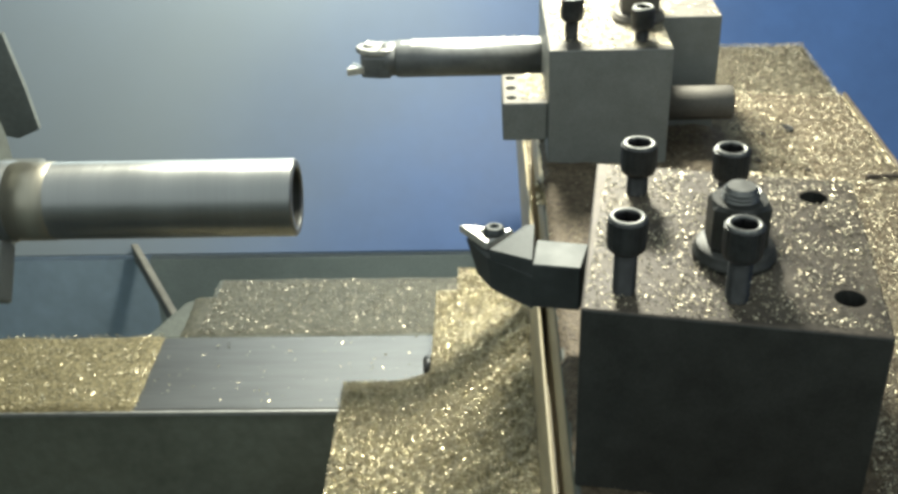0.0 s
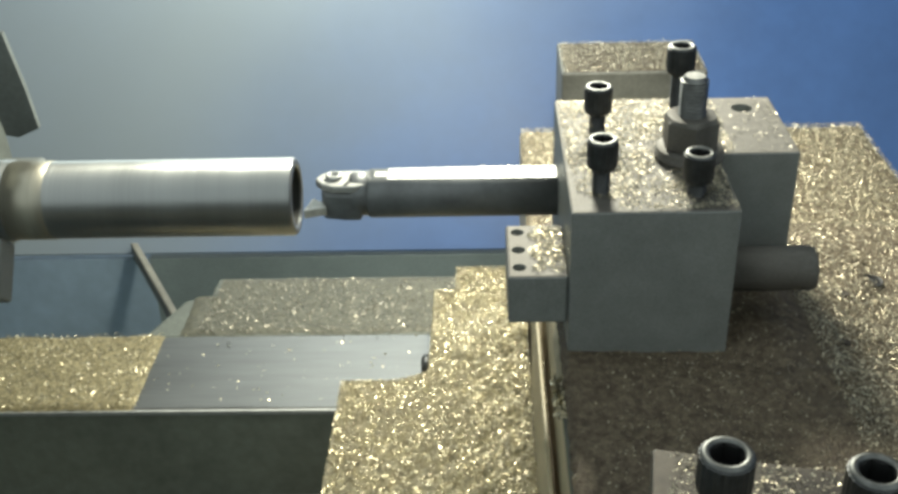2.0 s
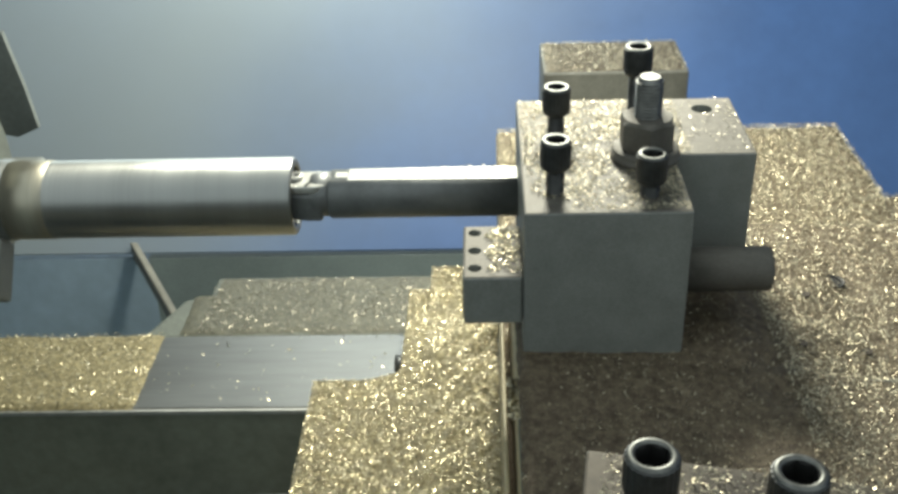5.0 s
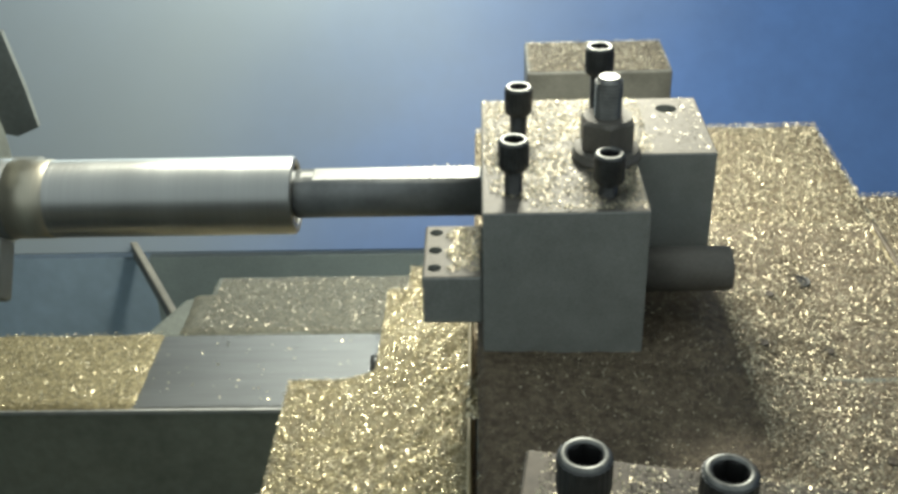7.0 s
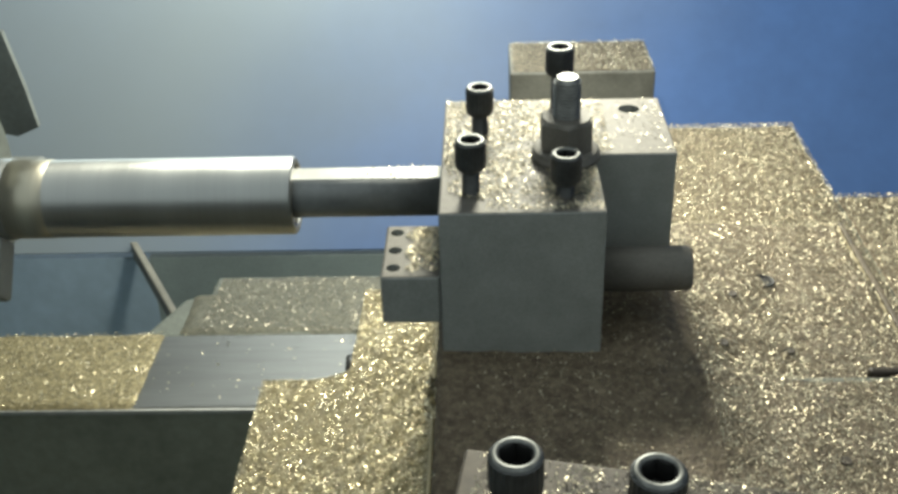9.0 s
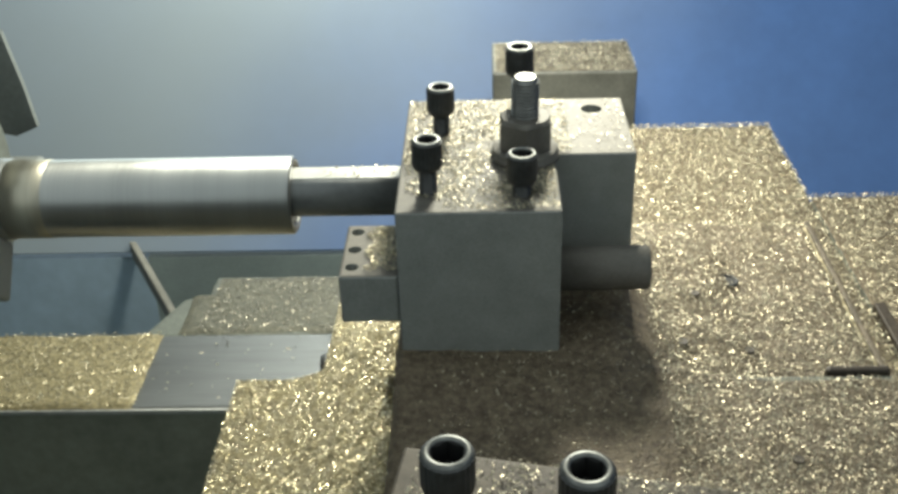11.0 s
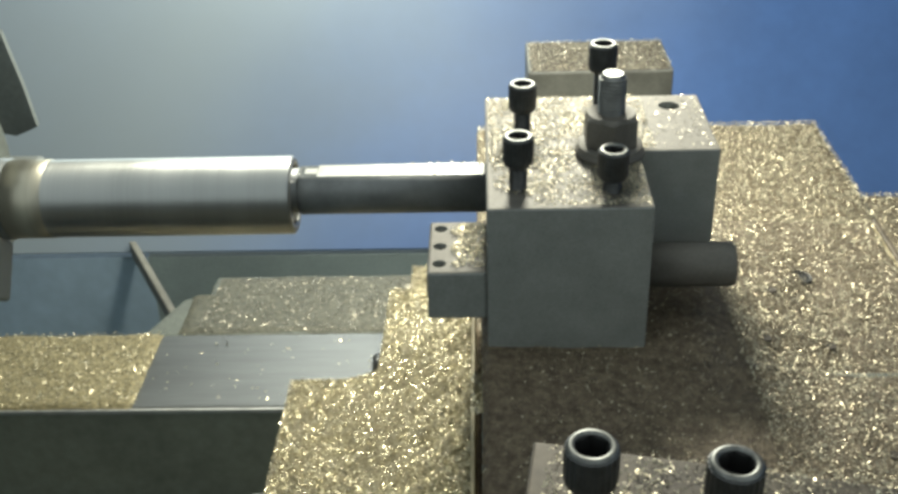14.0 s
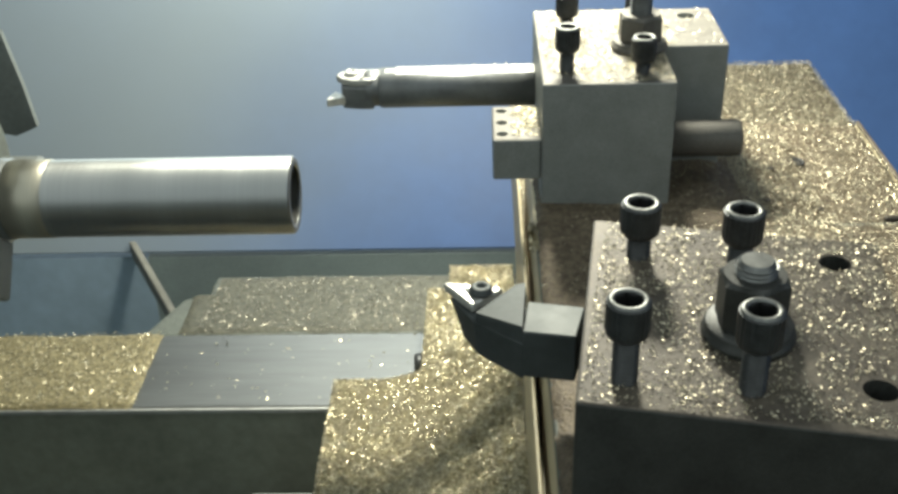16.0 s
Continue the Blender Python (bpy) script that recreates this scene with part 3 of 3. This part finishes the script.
    head = [(-0.1700, ay - 0.008), (-0.1580, ay - 0.0105), (-0.1500, ay - 0.0105), (-0.1500, ay + 0.009), (-0.1620, ay + 0.0095), (-0.1710, ay + 0.003)]
    part("head", prism(head, az - 0.0105, az + 0.0048, 0.0018), BAR, bar, "dark forged bar head")
    clamp = [(-0.1735, ay - 0.0010), (-0.1700, ay - 0.0062), (-0.1635, ay - 0.0098), (-0.1530, ay - 0.0098), (-0.1445, ay - 0.0060), (-0.1438, ay + 0.0050), (-0.1520, ay + 0.0085), (-0.1660, ay + 0.0080), (-0.1715, ay + 0.0045)]
    c = part("clamp", prism(clamp, az + 0.0049, az + 0.0090, 0.0009), BRIGHT, bar, "bright clamp over the insert")
    part("clamp_screw", lathe([(0.0042, az + 0.0090), (0.0042, az + 0.0106), (0.0036, az + 0.0112), (0.0022, az + 0.0112), (0.0020, az + 0.0094)], 28, at=(-0.1640, ay - 0.0002, 0)), BRIGHT, c, "socket clamp screw", True)
    part("clamp_slot", prism([(-0.1585, ay - 0.0088), (-0.1570, ay - 0.0090), (-0.1535, ay - 0.001), (-0.1548, ay - 0.0006)], az + 0.0070, az + 0.0094), HOLE, c, "dark slit in the clamp")
    ins = [(-0.1786, ay - 0.0150), (-0.1675, ay - 0.0112), (-0.1700, ay - 0.0060), (-0.1752, ay - 0.0020)]
    part("insert", prism(ins, az - 0.0062, az - 0.0012, 0.0004, 1), CARBIDE, bar, "pale carbide cutting insert")
    SLIDING.append(bar)

    chips_on_block(70, lambda x, y: x < 0, -0.0950, -0.0540, ay - 0.0055, ay + 0.0055, az + fl + 0.0004, 16, DULL_SWARF, "few dull chips on the boring bar", 0.0007)

    # second holder: square nose with three holes, round tail
    h = thing("tool_sleeve", "dark square tool sleeve with three set screw holes", "tool holder")
    body = part("nose", box(-0.0788, -0.0524, 0.4005, 0.4465, -0.2752, -0.2510, 0.0012), OXIDE, h)
    body.data.materials.append(GROUND_STEEL)
    cut(body, [lathe([(0.0031, -0.2590), (0.0031, -0.2490)], 20, at=(-0.0735, y, 0)) for y in (0.4085, 0.4235, 0.4395)])
    for f in body.data.polygons:
        f.material_index = 1 if f.normal.z > 0.9 and f.center.z > -0.252 else 0
    part("tail", lathe([(0.0085, 0.0182), (0.0103, 0.0186), (0.0103, 0.0588), (0.0096, 0.0602), (0.0070, 0.0603)], 40, "x", (0, 0.4255, -0.2635)), GROUND_STEEL, h, "round steel tail of the sleeve", True)
    SLIDING.append(h)
    chips_on_block(2900, lambda x, y: (x > -0.0672 + 0.002 * np.sin(400 * y)) & (y > 0.4055 + 0.0015 * np.sin(700 * x)), -0.0690, -0.0530, 0.4040, 0.4430, -0.2507, 13, SWARF, "brass chips lying on the tool sleeve", 0.00033, 0.5)


rear_tools()


def front_tools():
    t = thing("tool_block", "skewed dark steel tool block with four clamp screws and chips", "tool block", "tool blocks on the slide")
    top, foot = -0.2167, -0.3005
    poly = [(-0.0561, 0.1329), (0.0482, 0.1124), (0.0672, 0.2282), (-0.0394, 0.2502)]
    b = part("block", prism(poly, foot, top, 0.0010, 2), BLACK, t)
    b.data.materials.append(OILY_TOP)
    cut(b, [lathe([(0.0058, top - 0.02), (0.0058, top + 0.01)], 24, at=(0.0470, 0.2136, 0)), lathe([(0.0056, top - 0.02), (0.0056, top + 0.01)], 24, at=(0.0401, 0.1375, 0))])
    for f in b.data.polygons:
        f.material_index = 1 if f.normal.z > 0.9 and f.center.z > top - 0.001 else 0
    cap_screw(t, -0.0252, 0.2215, -0.1935, top, 1.15)
    cap_screw(t, 0.0115, 0.2143, -0.1932, top, 1.15)
    cap_screw(t, -0.0395, 0.1445, -0.1855, top, 1.09)
    cap_screw(t, 0.0000, 0.1383, -0.1856, top, 1.09)
    clamp_stud(t, 0.0049, 0.1680, top, -0.1865, 0.0070, 0.0106, 0.0190, 0.006, BLACK)
    SLIDING.append(t)

    def inside(x, y):
        u, v = (x + 0.0561) * 0.985 - (y - 0.1329) * 0.172, (x + 0.0561) * 0.172 + (y - 0.1329) * 0.985
        clear = (np.hypot(x - 0.0470, y - 0.2136) > 0.0066) & (np.hypot(x - 0.0401, y - 0.1375) > 0.0070)
        return (u > 0.001) & (u < 0.105) & (v > 0.001) & (v < 0.117) & clear
    chips_on_block(17000, inside, -0.056, 0.068, 0.112, 0.251, top + 0.0002, 14, PALE_SWARF, "pale brass chips on the front tool block", 0.0004, 0.4)

    k = thing("turning_tool", "grey steel turning tool with a triangular carbide insert", "turning tool")
    part("shank", prism([(-0.0690, 0.2265), (-0.0475, 0.2225), (-0.0420, 0.2440), (-0.0660, 0.2490)], -0.2780, -0.2552, 0.0006, 1), TOOL, k)
    head = [(-0.0995, 0.2630), (-0.0890, 0.2440), (-0.0685, 0.2262), (-0.0655, 0.2520), (-0.0740, 0.2630)]
    bm = prism(head, -0.2795, -0.2615)
    for v in bm.verts:
        if v.co.z < -0.275 and v.co.x < -0.095:
            v.co.x += 0.006
            v.co.y -= 0.006
        elif v.co.z < -0.275 and v.co.x < -0.08:
            v.co.x += 0.0015
    part("head", bevel(bm, 0.0006, 1), TOOL, k, "grey forged tool head")
    wedge = bmesh.new()
    lo = [(-0.0885, 0.2430, -0.2610), (-0.0688, 0.2268, -0.2610), (-0.0660, 0.2600, -0.2610), (-0.0710, 0.2610, -0.2610)]
    hi = [(-0.0880, 0.2432, -0.2568), (-0.0690, 0.2270, -0.2530), (-0.0665, 0.2600, -0.2530), (-0.0705, 0.2605, -0.2540)]
    a = [wedge.verts.new(p) for p in lo]
    c = [wedge.verts.new(p) for p in hi]
    wedge.faces.new(c)
    wedge.faces.new(a[::-1])
    for i in range(4):
        wedge.faces.new((a[i], a[(i + 1) % 4], c[(i + 1) % 4], c[i]))
    part("shoulder", wedge, TOOL, k, "raised slanted shoulder behind the insert")
    ins = part("insert", prism([(-0.1025, 0.2672), (-0.0895, 0.2490), (-0.0760, 0.2622)], -0.2612, -0.2568, 0.0007, 1), CARBIDE, k, "pale triangular carbide insert")
    part("lever_pin", lathe([(0.0054, -0.2563), (0.0054, -0.2553), (0.0046, -0.2550), (0.0046, -0.2541), (0.0038, -0.2535), (0.0020, -0.2535), (0.0018, -0.2555)], 28, at=(-0.0856, 0.2588, 0)), TOOL, ins, "round clamping pin", True)
    part("chip_breaker", prism([(-0.0935, 0.2622), (-0.0892, 0.2535), (-0.0800, 0.2612)], -0.2568, -0.2564), TOOL, ins, "dark chip breaker face")
    SLIDING.append(k)
    clump = flakes("swarf", SWARF, 220, -0.0590, -0.0545, 0.365, 0.392, flat(-0.2995), 15, 0.0012, 0.9)
    SLIDING.append(tagged(clump, "clump of brass chips on the plate's edge", "swarf", kind="stuff"))


front_tools()


# ---- what moves ----
def motions():
    for ob in SLIDING:
        walk(ob, [(t, pose(x / 1000, y / 1000, Z0)) for t, x, y in TRAVEL])
    for ob in FOLLOWING:
        walk(ob, [(t, pose(x / 1000, 0, Z0)) for t, x, y in TRAVEL])
    for ob in SPINDLE:
        walk(ob, [(i / 30, pose(0, 0.4895, Z0 - 0.2575, 80 * i)) for i in range(481)])


motions()
